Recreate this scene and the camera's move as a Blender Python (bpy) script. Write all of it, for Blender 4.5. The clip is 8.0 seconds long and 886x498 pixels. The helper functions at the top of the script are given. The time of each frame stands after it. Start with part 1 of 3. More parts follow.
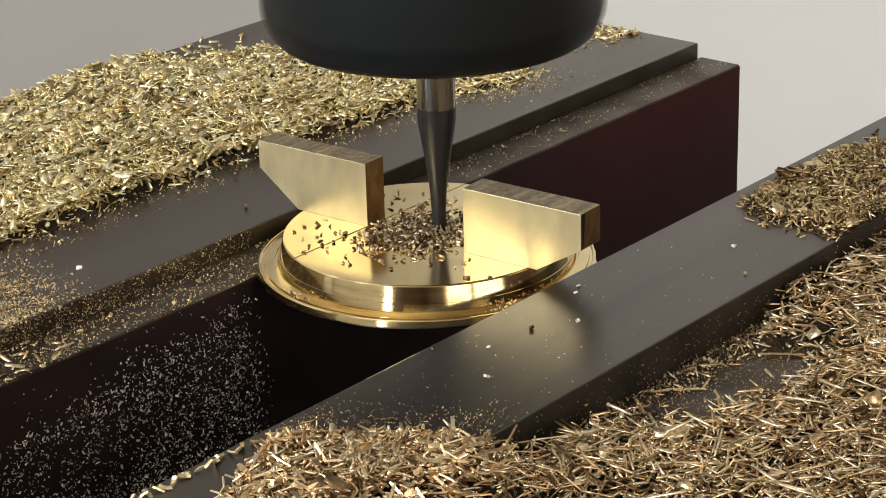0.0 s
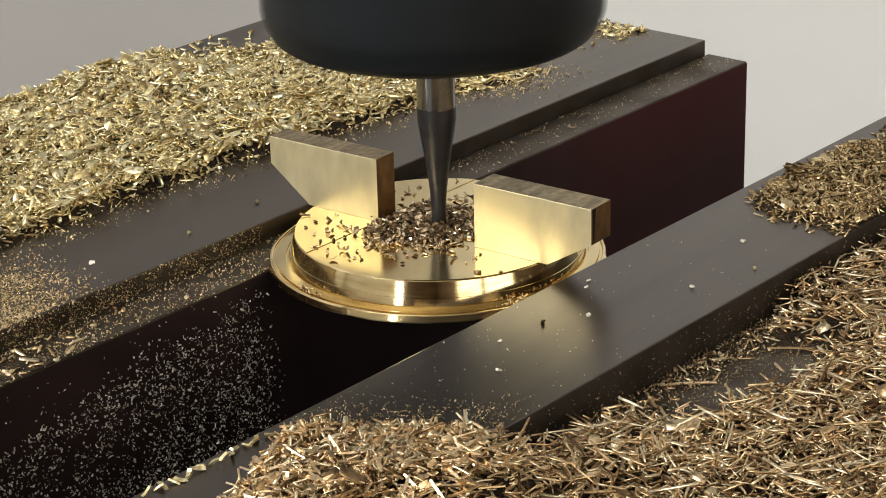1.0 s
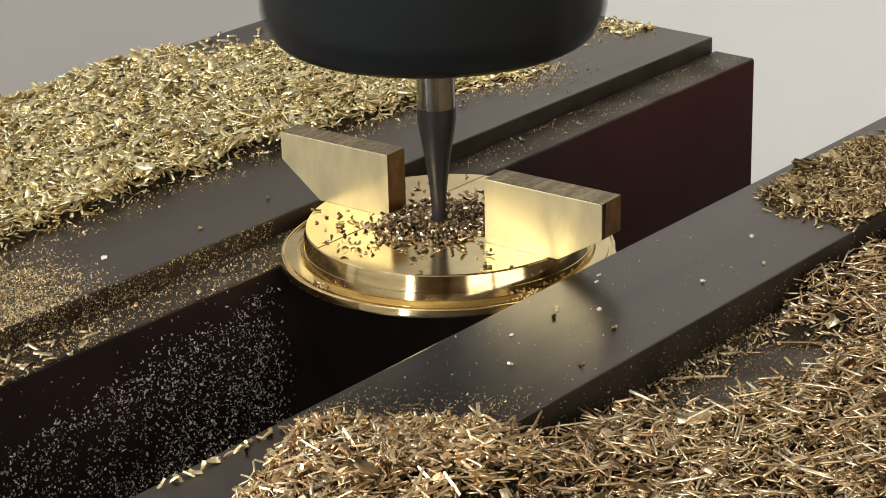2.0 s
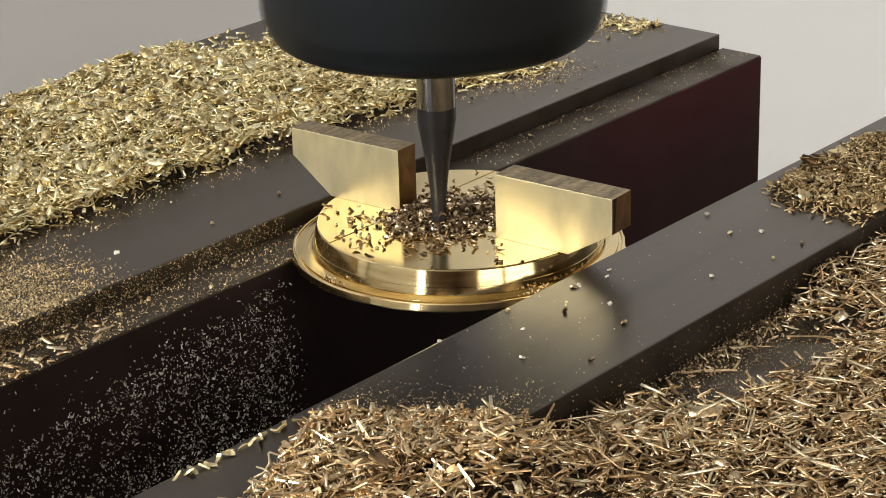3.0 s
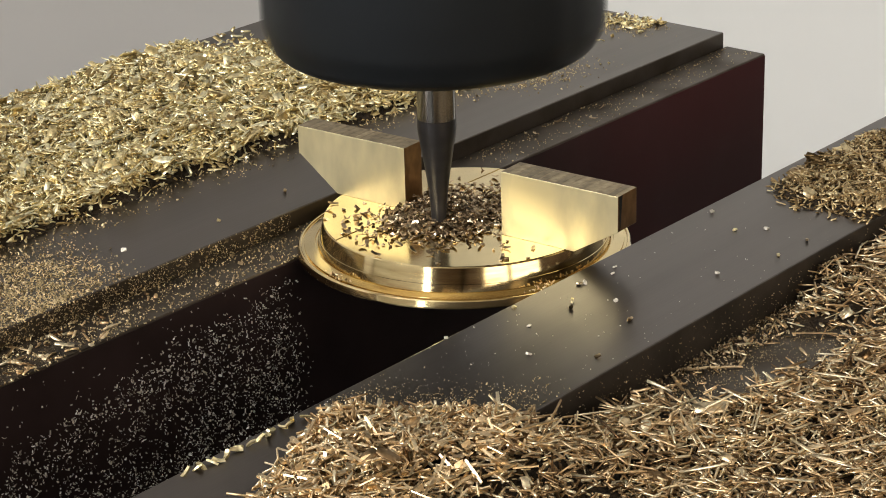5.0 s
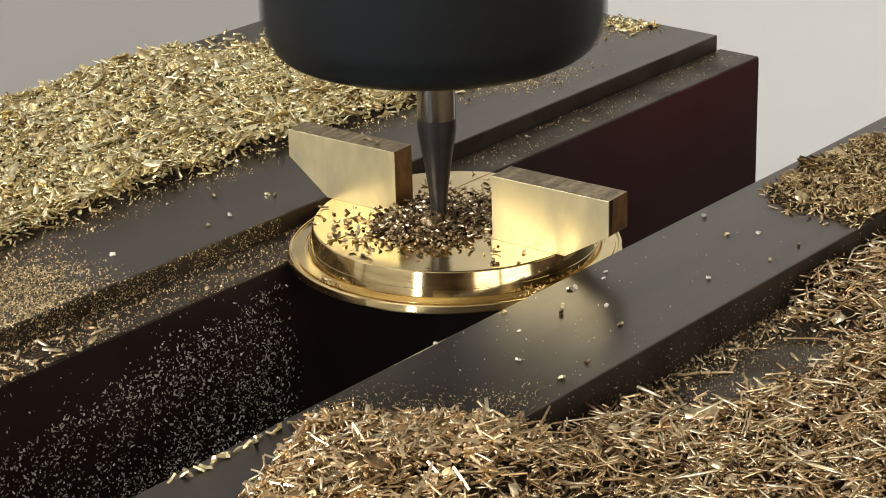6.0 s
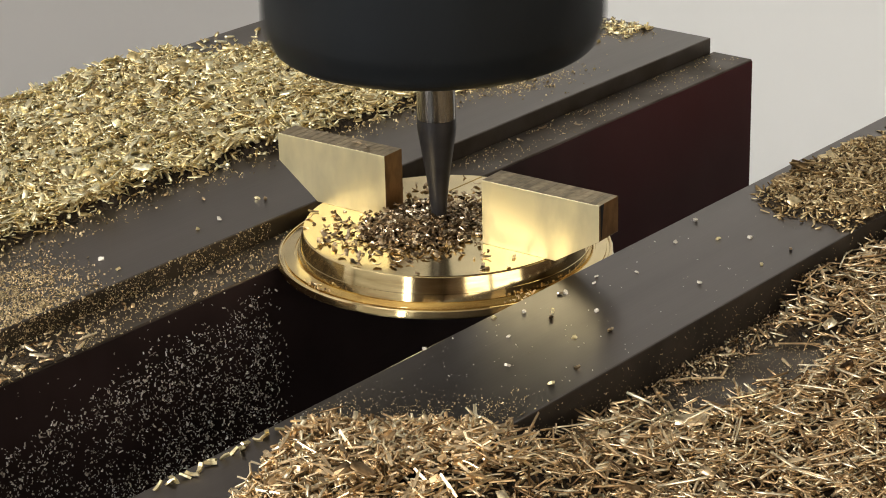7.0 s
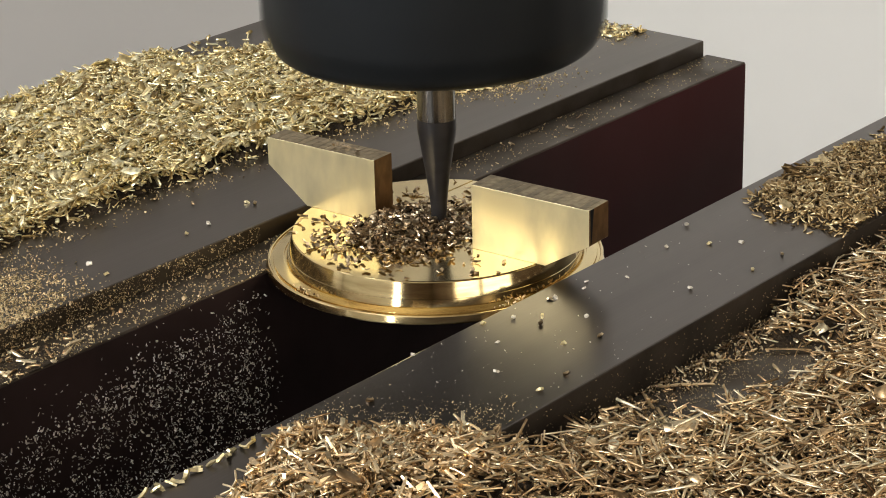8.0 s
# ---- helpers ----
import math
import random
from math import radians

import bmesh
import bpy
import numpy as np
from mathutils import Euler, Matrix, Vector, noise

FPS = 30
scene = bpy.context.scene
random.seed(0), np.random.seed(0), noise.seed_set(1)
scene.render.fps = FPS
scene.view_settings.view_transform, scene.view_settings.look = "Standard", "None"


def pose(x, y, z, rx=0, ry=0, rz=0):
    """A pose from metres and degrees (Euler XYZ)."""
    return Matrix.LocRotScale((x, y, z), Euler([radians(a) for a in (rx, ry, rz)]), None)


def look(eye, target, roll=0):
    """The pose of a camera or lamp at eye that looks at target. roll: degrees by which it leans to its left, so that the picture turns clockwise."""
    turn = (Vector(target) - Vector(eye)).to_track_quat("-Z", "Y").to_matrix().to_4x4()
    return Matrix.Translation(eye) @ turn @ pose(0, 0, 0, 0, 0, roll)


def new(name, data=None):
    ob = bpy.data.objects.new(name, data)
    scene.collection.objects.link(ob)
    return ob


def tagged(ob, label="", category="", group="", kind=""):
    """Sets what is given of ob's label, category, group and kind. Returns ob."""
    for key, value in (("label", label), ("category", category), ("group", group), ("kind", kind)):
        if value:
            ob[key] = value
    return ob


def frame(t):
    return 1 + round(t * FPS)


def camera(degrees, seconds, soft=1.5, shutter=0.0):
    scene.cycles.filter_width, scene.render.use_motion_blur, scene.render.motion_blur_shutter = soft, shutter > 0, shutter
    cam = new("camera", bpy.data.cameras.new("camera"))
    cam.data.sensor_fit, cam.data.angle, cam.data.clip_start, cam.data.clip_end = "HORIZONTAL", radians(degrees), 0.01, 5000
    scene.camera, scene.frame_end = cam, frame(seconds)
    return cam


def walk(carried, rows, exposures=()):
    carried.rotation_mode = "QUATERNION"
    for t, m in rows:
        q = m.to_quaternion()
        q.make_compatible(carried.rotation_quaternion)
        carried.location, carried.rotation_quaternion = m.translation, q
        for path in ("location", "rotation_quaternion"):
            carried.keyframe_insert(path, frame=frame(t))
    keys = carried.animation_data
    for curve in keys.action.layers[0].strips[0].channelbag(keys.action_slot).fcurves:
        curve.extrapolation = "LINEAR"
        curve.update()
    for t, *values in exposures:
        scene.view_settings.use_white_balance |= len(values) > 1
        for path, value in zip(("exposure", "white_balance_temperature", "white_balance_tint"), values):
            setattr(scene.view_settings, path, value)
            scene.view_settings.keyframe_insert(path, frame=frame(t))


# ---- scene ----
MM = 0.001

# ---- camera: stands still ----
cam = camera(21.975, 8.0, soft=1.0, shutter=0.6)
EYE = Vector((-243.34, -210.11, 122.49)) * MM
YAW, PITCH = radians(40.446), radians(21.524)
AIM = EYE + Vector((math.cos(PITCH) * math.cos(YAW), math.cos(PITCH) * math.sin(YAW), -math.sin(PITCH)))
walk(cam, [(0.0, look(EYE, AIM, -1.499)), (8.0, look(EYE, AIM, -1.499))])

# ---- world and light ----
world = bpy.data.worlds.new("sky")
scene.world = world
world.use_nodes = True
sky = world.node_tree.nodes.new("ShaderNodeTexSky")
sky.sky_type, sky.sun_disc = "NISHITA", False
sky.sun_elevation, sky.sun_rotation = radians(35), radians(200)
world.node_tree.nodes["Background"].inputs[1].default_value = 0.1
world.node_tree.links.new(sky.outputs[0], world.node_tree.nodes["Background"].inputs[0])


def window_light(name, x, y, z, w, h, watts, target, colour):
    data = bpy.data.lights.new(name, "AREA")
    data.shape, data.size, data.size_y, data.energy, data.color = "RECTANGLE", w, h, watts, colour
    ob = new(name, data)
    ob.matrix_world = look((x, y, z), target)
    return ob


# room: metres; window in the south wall and a narrow one in the west wall
RX0, RX1, RY0, RY1, RZ0, RZ1 = -1.9, 1.5, -1.5, 1.28, -1.05, 1.9
WIN = (-1.12, 0.27, -0.12, 0.85)
SLIT = (-0.47, -0.31, -0.2, 0.5)
WEST = (-0.25, 0.78, 0.33, 1.65)
window_light("window_daylight", -0.425, RY0 - 0.06, 0.365, 1.36, 0.95, 10.5, (-0.425, 0, 0.365), (1.0, 0.83, 0.62))
window_light("narrow_window_daylight", RX0 - 0.06, -0.39, 0.15, 0.15, 0.68, 3.8, (0, -0.39, 0.15), (1.0, 0.98, 0.95))
window_light("west_window_daylight", RX0 - 0.06, 0.265, 0.99, 1.01, 1.30, 71.0, (0, 0.265, 0.99), (1.0, 0.98, 0.95))
scene.view_settings.exposure = 0.0


# ---- materials ----
def material(name, base, metallic, rough, spots=0.0, scale=300.0, bump=0.0, bump_scale=2000.0, second=None, island=0.0, stretch=(1, 1, 1), bump_size=0.0002, obj_random=0.0, spec=0.5):
    m = bpy.data.materials.new(name)
    m.use_nodes = True
    n, l = m.node_tree.nodes, m.node_tree.links
    b = n["Principled BSDF"]
    b.inputs["Metallic"].default_value = metallic
    b.inputs["Specular IOR Level"].default_value = spec
    tc = n.new("ShaderNodeTexCoord")
    mp = n.new("ShaderNodeMapping")
    mp.inputs["Scale"].default_value = stretch
    l.new(tc.outputs["Object"], mp.inputs[0])
    no = n.new("ShaderNodeTexNoise")
    no.inputs["Scale"].default_value, no.inputs["Detail"].default_value = scale, 6
    l.new(mp.outputs[0], no.inputs["Vector"])
    mix = n.new("ShaderNodeMix")
    mix.data_type = "RGBA"
    mix.inputs[6].default_value = (*base, 1)
    mix.inputs[7].default_value = (*(second or [c * (1 - spots) for c in base]), 1)
    ramp = n.new("ShaderNodeValToRGB")
    ramp.color_ramp.elements[0].position, ramp.color_ramp.elements[1].position = 0.38, 0.68
    l.new(no.outputs[0], ramp.inputs[0])
    l.new(ramp.outputs[0], mix.inputs[0])
    out = mix.outputs[2]
    if island or obj_random:
        hs = n.new("ShaderNodeHueSaturation")
        mr = n.new("ShaderNodeMapRange")
        mr.inputs[3].default_value, mr.inputs[4].default_value = 1 - (island or obj_random), 1.12
        if island:
            l.new(n.new("ShaderNodeNewGeometry").outputs["Random Per Island"], mr.inputs[0])
        else:
            l.new(n.new("ShaderNodeObjectInfo").outputs["Random"], mr.inputs[0])
        l.new(mr.outputs[0], hs.inputs["Value"])
        l.new(out, hs.inputs["Color"])
        out = hs.outputs[0]
    l.new(out, b.inputs["Base Color"])
    rr = n.new("ShaderNodeMapRange")
    rr.inputs[3].default_value, rr.inputs[4].default_value = rough * 0.8, min(1, rough * 1.25)
    l.new(no.outputs[0], rr.inputs[0])
    l.new(rr.outputs[0], b.inputs["Roughness"])
    if bump:
        n2 = n.new("ShaderNodeTexNoise")
        n2.inputs["Scale"].default_value, n2.inputs["Detail"].default_value = bump_scale, 4
        l.new(mp.outputs[0], n2.inputs["Vector"])
        bp = n.new("ShaderNodeBump")
        bp.inputs["Strength"].default_value, bp.inputs["Distance"].default_value = bump, bump_size
        l.new(n2.outputs[0], bp.inputs["Height"])
        l.new(bp.outputs[0], b.inputs["Normal"])
    return m


STEEL = material("ground steel", (0.121, 0.107, 0.099), 0.97, 0.31, 0.22, 90, 0.22, 2600, stretch=(0.06, 1, 1), bump_size=0.00005)
DIRTY_STEEL = material("oily stained steel", (0.115, 0.098, 0.082), 0.9, 0.42, 0.4, 120, 0.2, 1500, second=(0.07, 0.055, 0.04), bump_size=0.0001)
# darker copy of the jaw steel: shade of the outer side as colour
SHADED_SIDE = material("rough steel with side shade", (0.062, 0.051, 0.042), 0.6, 0.5, 0.45, 140, 0.3, 1300, bump_size=0.0001)
BLACK_STEEL = material("blackened steel", (0.0145, 0.017, 0.0195), 0.6, 0.42, 0.3, 200, spec=0.25)
CARBIDE = material("polished carbide", (0.27, 0.265, 0.26), 1.0, 0.16, 0.1, 300)
COATED = material("dark coated carbide", (0.045, 0.042, 0.042), 0.7, 0.38, 0.3, 500)
BRASS = material("turned brass", (0.725, 0.59, 0.32), 1.0, 0.15, 0.14, 160, 0.08, 900, bump_size=0.00003)
RIM = material("turned brass rim", (0.80, 0.665, 0.37), 1.0, 0.095, 0.3, 260, 0.06, 900, second=(0.52, 0.38, 0.19), stretch=(0.5, 0.5, 3), bump_size=0.00003)
BRASS_FACE = material("milled brass", (0.88, 0.785, 0.49), 1.0, 0.40, 0.38, 130, 0.35, 520, stretch=(1, 1, 0.45), bump_size=0.00006)


def chip_material(name, dark, mid, pale, rough=(0.24, 0.5), metallic=1.0):
    """Cut metal: every piece has a tint and gloss of its own, with fine tool streaks."""
    m = bpy.data.materials.new(name)
    m.use_nodes = True
    n, l = m.node_tree.nodes, m.node_tree.links
    b = n["Principled BSDF"]
    b.inputs["Metallic"].default_value = metallic
    one = n.new("ShaderNodeNewGeometry").outputs["Random Per Island"]
    ramp = n.new("ShaderNodeValToRGB")
    for k, (at, c) in enumerate(((0.0, dark), (0.45, mid), (0.92, pale))):
        e = ramp.color_ramp.elements[k] if k < 2 else ramp.color_ramp.elements.new(at)
        e.position, e.color = at, (*c, 1)
    l.new(one, ramp.inputs[0])
    no = n.new("ShaderNodeTexNoise")
    no.inputs["Scale"].default_value, no.inputs["Detail"].default_value = 1400, 3
    tc = n.new("ShaderNodeTexCoord")
    l.new(tc.outputs["Object"], no.inputs["Vector"])
    tone = n.new("ShaderNodeMapRange")
    tone.inputs[1].default_value, tone.inputs[2].default_value = 0.3, 0.7
    tone.inputs[3].default_value, tone.inputs[4].default_value = 0.6, 1.1
    l.new(no.outputs[0], tone.inputs[0])
    hs = n.new("ShaderNodeHueSaturation")
    l.new(tone.outputs[0], hs.inputs["Value"])
    l.new(ramp.outputs[0], hs.inputs["Color"])
    l.new(hs.outputs[0], b.inputs["Base Color"])
    mul = n.new("ShaderNodeMath")
    mul.operation = "MULTIPLY"
    mul.inputs[1].default_value = 7.31
    fr = n.new("ShaderNodeMath")
    fr.operation = "FRACT"
    rr = n.new("ShaderNodeMapRange")
    rr.inputs[3].default_value, rr.inputs[4].default_value = rough
    l.new(one, mul.inputs[0])
    l.new(mul.outputs[0], fr.inputs[0])
    l.new(fr.outputs[0], rr.inputs[0])
    l.new(rr.outputs[0], b.inputs["Roughness"])
    bp = n.new("ShaderNodeBump")
    bp.inputs["Strength"].default_value, bp.inputs["Distance"].default_value = 0.35, 0.00008
    l.new(no.outputs[0], bp.inputs["Height"])
    l.new(bp.outputs[0], b.inputs["Normal"])
    return m


CHIP = chip_material("brass chips", (0.13, 0.072, 0.03), (0.95, 0.695, 0.395), (1.0, 0.90, 0.655), (0.32, 0.58))
FLAKE = chip_material("pale golden brass flakes", (0.38, 0.27, 0.11), (1.0, 0.85, 0.47), (1.0, 0.95, 0.68), (0.32, 0.66))
CHIP_ONE = chip_material("brass chip", (0.09, 0.058, 0.030), (0.36, 0.25, 0.14), (0.95, 0.80, 0.56), (0.24, 0.48))
BROWNED = chip_material("browned brass chips", (0.10, 0.06, 0.025), (0.52, 0.37, 0.18), (1.0, 0.84, 0.52), (0.34, 0.6))
# bed of chips coloured near-black: it carries the shade in the gaps
SHADED_BED = material("packed brass chips with gap shade", (0.045, 0.029, 0.013), 0.4, 0.65, 0.6, 700, 1.0, 1600, second=(0.010, 0.006, 0.003), bump_size=0.0006)
DUST = chip_material("fine pale brass dust", (0.20, 0.165, 0.13), (0.78, 0.71, 0.58), (1.0, 0.98, 0.93), (0.25, 0.5), 0.2)
GOLD_DUST = chip_material("golden brass dust", (0.16, 0.11, 0.05), (0.60, 0.47, 0.26), (0.95, 0.80, 0.50), (0.3, 0.55), 0.75)


def jaw_face_material():
    """Near-black steel that turns dark red along its far length, with an uneven border."""
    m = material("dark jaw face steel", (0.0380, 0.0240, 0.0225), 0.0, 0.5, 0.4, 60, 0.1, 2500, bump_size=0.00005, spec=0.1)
    n, l = m.node_tree.nodes, m.node_tree.links
    b = n["Principled BSDF"]
    tc = n.new("ShaderNodeTexCoord")
    sep = n.new("ShaderNodeSeparateXYZ")
    l.new(tc.outputs["Object"], sep.inputs[0])
    no = n.new("ShaderNodeTexNoise")
    no.inputs["Scale"].default_value, no.inputs["Detail"].default_value = 28, 5
    l.new(tc.outputs["Object"], no.inputs["Vector"])
    wob = n.new("ShaderNodeMath")
    wob.operation, wob.inputs[1].default_value = "MULTIPLY_ADD", 0.05
    l.new(no.outputs[0], wob.inputs[0])
    l.new(sep.outputs[0], wob.inputs[2])
    far_red = n.new("ShaderNodeMapRange")
    far_red.interpolation_type = "SMOOTHSTEP"
    far_red.inputs[1].default_value, far_red.inputs[2].default_value = 0.055, 0.105
    l.new(wob.outputs[0], far_red.inputs[0])
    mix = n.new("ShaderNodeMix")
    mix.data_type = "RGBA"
    l.new(far_red.outputs[0], mix.inputs[0])
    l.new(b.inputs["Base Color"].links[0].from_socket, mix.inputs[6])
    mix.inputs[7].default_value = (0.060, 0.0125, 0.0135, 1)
    l.new(mix.outputs[2], b.inputs["Base Color"])
    return m


JAW_FACE = jaw_face_material()
MARKED = material("coarse milled brass", (0.46, 0.37, 0.23), 1.0, 0.42, 0.35, 900, 0.3, 1500, obj_random=0.4, bump_size=0.00005)
END_BROWN = material("brown end brass", (0.32, 0.185, 0.08), 1.0, 0.36, 0.35, 400, 0.2, 1200, stretch=(2, 1, 1), bump_size=0.00005)
WALL = material("painted wall", (0.88, 0.885, 0.86), 0.0, 0.8, 0.05, 2, 0.1, 60, bump_size=0.002)
# darker copy of the wall paint: the north wall's dimmer light as colour
SHADED_WALL = material("wall paint with shade", (0.72, 0.712, 0.705), 0.0, 0.8, 0.05, 2, 0.1, 60, bump_size=0.002)
CEILING = material("cream ceiling board", (0.62, 0.58, 0.52), 0.0, 0.8, 0.1, 3)
# for unseen walls: dark brown added to dim what brass and steel reflect
DIMMING_WALL = material("dark brown wall that dims reflections", (0.14, 0.095, 0.065), 0.0, 0.6, 0.4, 4, stretch=(1, 1, 6))
FLOOR = material("grey workshop floor", (0.12, 0.11, 0.10), 0.0, 0.6, 0.3, 3)
IRON = material("cast iron", (0.12, 0.12, 0.12), 0.7, 0.5, 0.3, 80)
FRAME = material("window frame paint", (0.7, 0.68, 0.64), 0.0, 0.5, 0.1, 5)


# ---- mesh helpers ----
def mesh_object(name, verts, faces, mat, parent=None, label="", smooth=False):
    me = bpy.data.meshes.new(name)
    me.from_pydata([tuple(v) for v in verts], [], [tuple(f) for f in faces])
    me.update()
    me.materials.append(mat)
    if smooth:
        me.shade_smooth()
    ob = new(name, me)
    ob.parent = parent
    if label:
        ob["label"] = label
    return ob


def part(name, bm, mat, parent=None, label="", smooth=False, crease=32):
    me = bpy.data.meshes.new(name)
    bmesh.ops.recalc_face_normals(bm, faces=bm.faces)
    bm.to_mesh(me)
    bm.free()
    me.materials.append(mat)
    if smooth:
        me.shade_smooth()
        me.set_sharp_from_angle(angle=radians(crease))
    ob = new(name, me)
    ob.parent = parent
    if label:
        ob["label"] = label
    return ob


def box(x0, x1, y0, y1, z0, z1, bevel=0.0):
    """A block in metres."""
    bm = bmesh.new()
    bmesh.ops.create_cube(bm, size=1)
    for v in bm.verts:
        v.co = ((x0, x1)[v.co.x > 0], (y0, y1)[v.co.y > 0], (z0, z1)[v.co.z > 0])
    if bevel:
        bmesh.ops.bevel(bm, geom=bm.edges[:], offset=bevel, segments=2, affect="EDGES", profile=0.5)
    return bm


def prism(outline, axis, a, b, bevel=0.0):
    """An outline in mm, in the plane across the axis, drawn out from a to b mm."""
    bm = bmesh.new()
    put = (lambda u, w, s: (s, u, w)) if axis == "x" else (lambda u, w, s: (u, w, s))
    lo = [bm.verts.new(Vector(put(u, w, a)) * MM) for u, w in outline]
    hi = [bm.verts.new(Vector(put(u, w, b)) * MM) for u, w in outline]
    bm.faces.new(lo)
    bm.faces.new(hi)
    for i in range(len(lo)):
        j = (i + 1) % len(lo)
        bm.faces.new((lo[i], lo[j], hi[j], hi[i]))
    bmesh.ops.recalc_face_normals(bm, faces=bm.faces)
    if bevel:
        bmesh.ops.bevel(bm, geom=[e for e in bm.edges if e.is_convex], offset=bevel * MM, segments=2, affect="EDGES", profile=0.5, clamp_overlap=True)
    return bm


def lathe(profile, cx=0.0, cy=0.0, n=160, shape=None):
    """A turned body from (radius, z) in mm. shape(angle, radius, z) may alter the radius."""
    bm = bmesh.new()
    rings = []
    for r, z in profile:
        ring = []
        for i in range(n):
            a = 2 * math.pi * i / n
            q = shape(a, r, z) if shape else r
            ring.append(bm.verts.new(((cx + q * math.cos(a)) * MM, (cy + q * math.sin(a)) * MM, z * MM)))
        rings.append(ring)
    for u, w in zip(rings, rings[1:]):
        for i in range(n):
            j = (i + 1) % n
            bm.faces.new((u[i], u[j], w[j], w[i]))
    bm.faces.new(rings[0])
    bm.faces.new(rings[-1])
    return bm


def step(a, b, x):
    t = np.clip((x - a) / (b - a), 0, 1)
    return t * t * (3 - 2 * t)


def thing(name, label, category, group="", at=(0, 0, 0)):
    ob = new(name)
    ob.empty_display_size = 0.01
    ob.location = at
    return tagged(ob, label, category, group)


# ---- room ----
def room():
    t = 0.15
    x0, x1, y0, y1, z0, z1 = RX0, RX1, RY0, RY1, RZ0, RZ1
    fl = part("floor", box(x0 - t, x1 + t, y0 - t, y1 + t, z0 - 0.1, z0), FLOOR)
    tagged(fl, "grey concrete workshop floor", "floor", kind="structure")
    ce = part("ceiling", box(x0 - t, x1 + t, y0 - t, y1 + t, z1, z1 + 0.1), CEILING)
    tagged(ce, "plain cream board ceiling", "ceiling", kind="structure")
    for name, b, paint in (("wall_north", (x0, x1, y1, y1 + t), SHADED_WALL), ("wall_east", (x1, x1 + t, y0 - t, y1 + t), WALL)):
        w = part(name, box(*b, z0, z1), paint)
        tagged(w, "plain pale painted workshop wall", "wall", kind="structure")
    a, b, c, d = WIN
    south = new("wall_south")
    tagged(south, "unseen wall, dark brown to dim reflections, with a two-light window", "wall", kind="structure")
    for bx in ((x0, a, z0, z1), (b, x1, z0, z1), (a, b, z0, c), (a, b, d, z1)):
        part("wall_panel", box(bx[0], bx[1], y0 - t, y0, bx[2], bx[3]), DIMMING_WALL, south)
    win = new("window_1")
    tagged(win, "pale painted window with two lights and a cross bar", "window", kind="structure")
    for bx in ((a, a + 0.04, c, d), (b - 0.04, b, c, d), ((a + b) / 2 - 0.04, (a + b) / 2 + 0.04, c, d)):
        part("window_frame", box(bx[0], bx[1], y0 - 0.05, y0 - 0.005, bx[2], bx[3]), FRAME, win)
    for bx in ((a, b, c, c + 0.04), (a, b, d - 0.04, d), (a, b, c + 0.55, c + 0.59)):
        part("window_bar", box(bx[0], bx[1], y0 - 0.045, y0 - 0.008, bx[2], bx[3]), FRAME, win)
    west = new("wall_west")
    tagged(west, "pale wall, one unseen end dark brown to dim reflections, with two windows", "wall", kind="structure")
    a, b, c, d = SLIT
    e, g = WEST[:2]
    p, q = WEST[2:]
    # the end beside the narrow window is dark brown to dim the rim's reflection
    for bx in ((y0 - t, a, z0, z1), (a, b, z0, c), (a, b, d, z1), (b, e, z0, z1), (e, g, z0, p), (e, g, q, z1), (g, y1 + t, z0, z1)):
        part("wall_panel", box(x0 - t, x0, bx[0], bx[1], bx[2], bx[3]), DIMMING_WALL if bx[1] == a else WALL, west)
    win = new("window_2")
    tagged(win, "pale painted window frame in the side wall", "window", kind="structure")
    for bx in ((e, e + 0.04), (g - 0.04, g), ((e + g) / 2 - 0.03, (e + g) / 2 + 0.03)):
        part("window_frame", box(x0 - 0.05, x0 - 0.005, bx[0], bx[1], p, q), FRAME, win)


room()

# ---- the vise, in mm: jaws along x, the clamped disc's axis at the origin ----
TOP_B, TOP_F, LEDGE, LOW_F = -3.0, -2.45, -6.0, -8.5
XE = 111.0


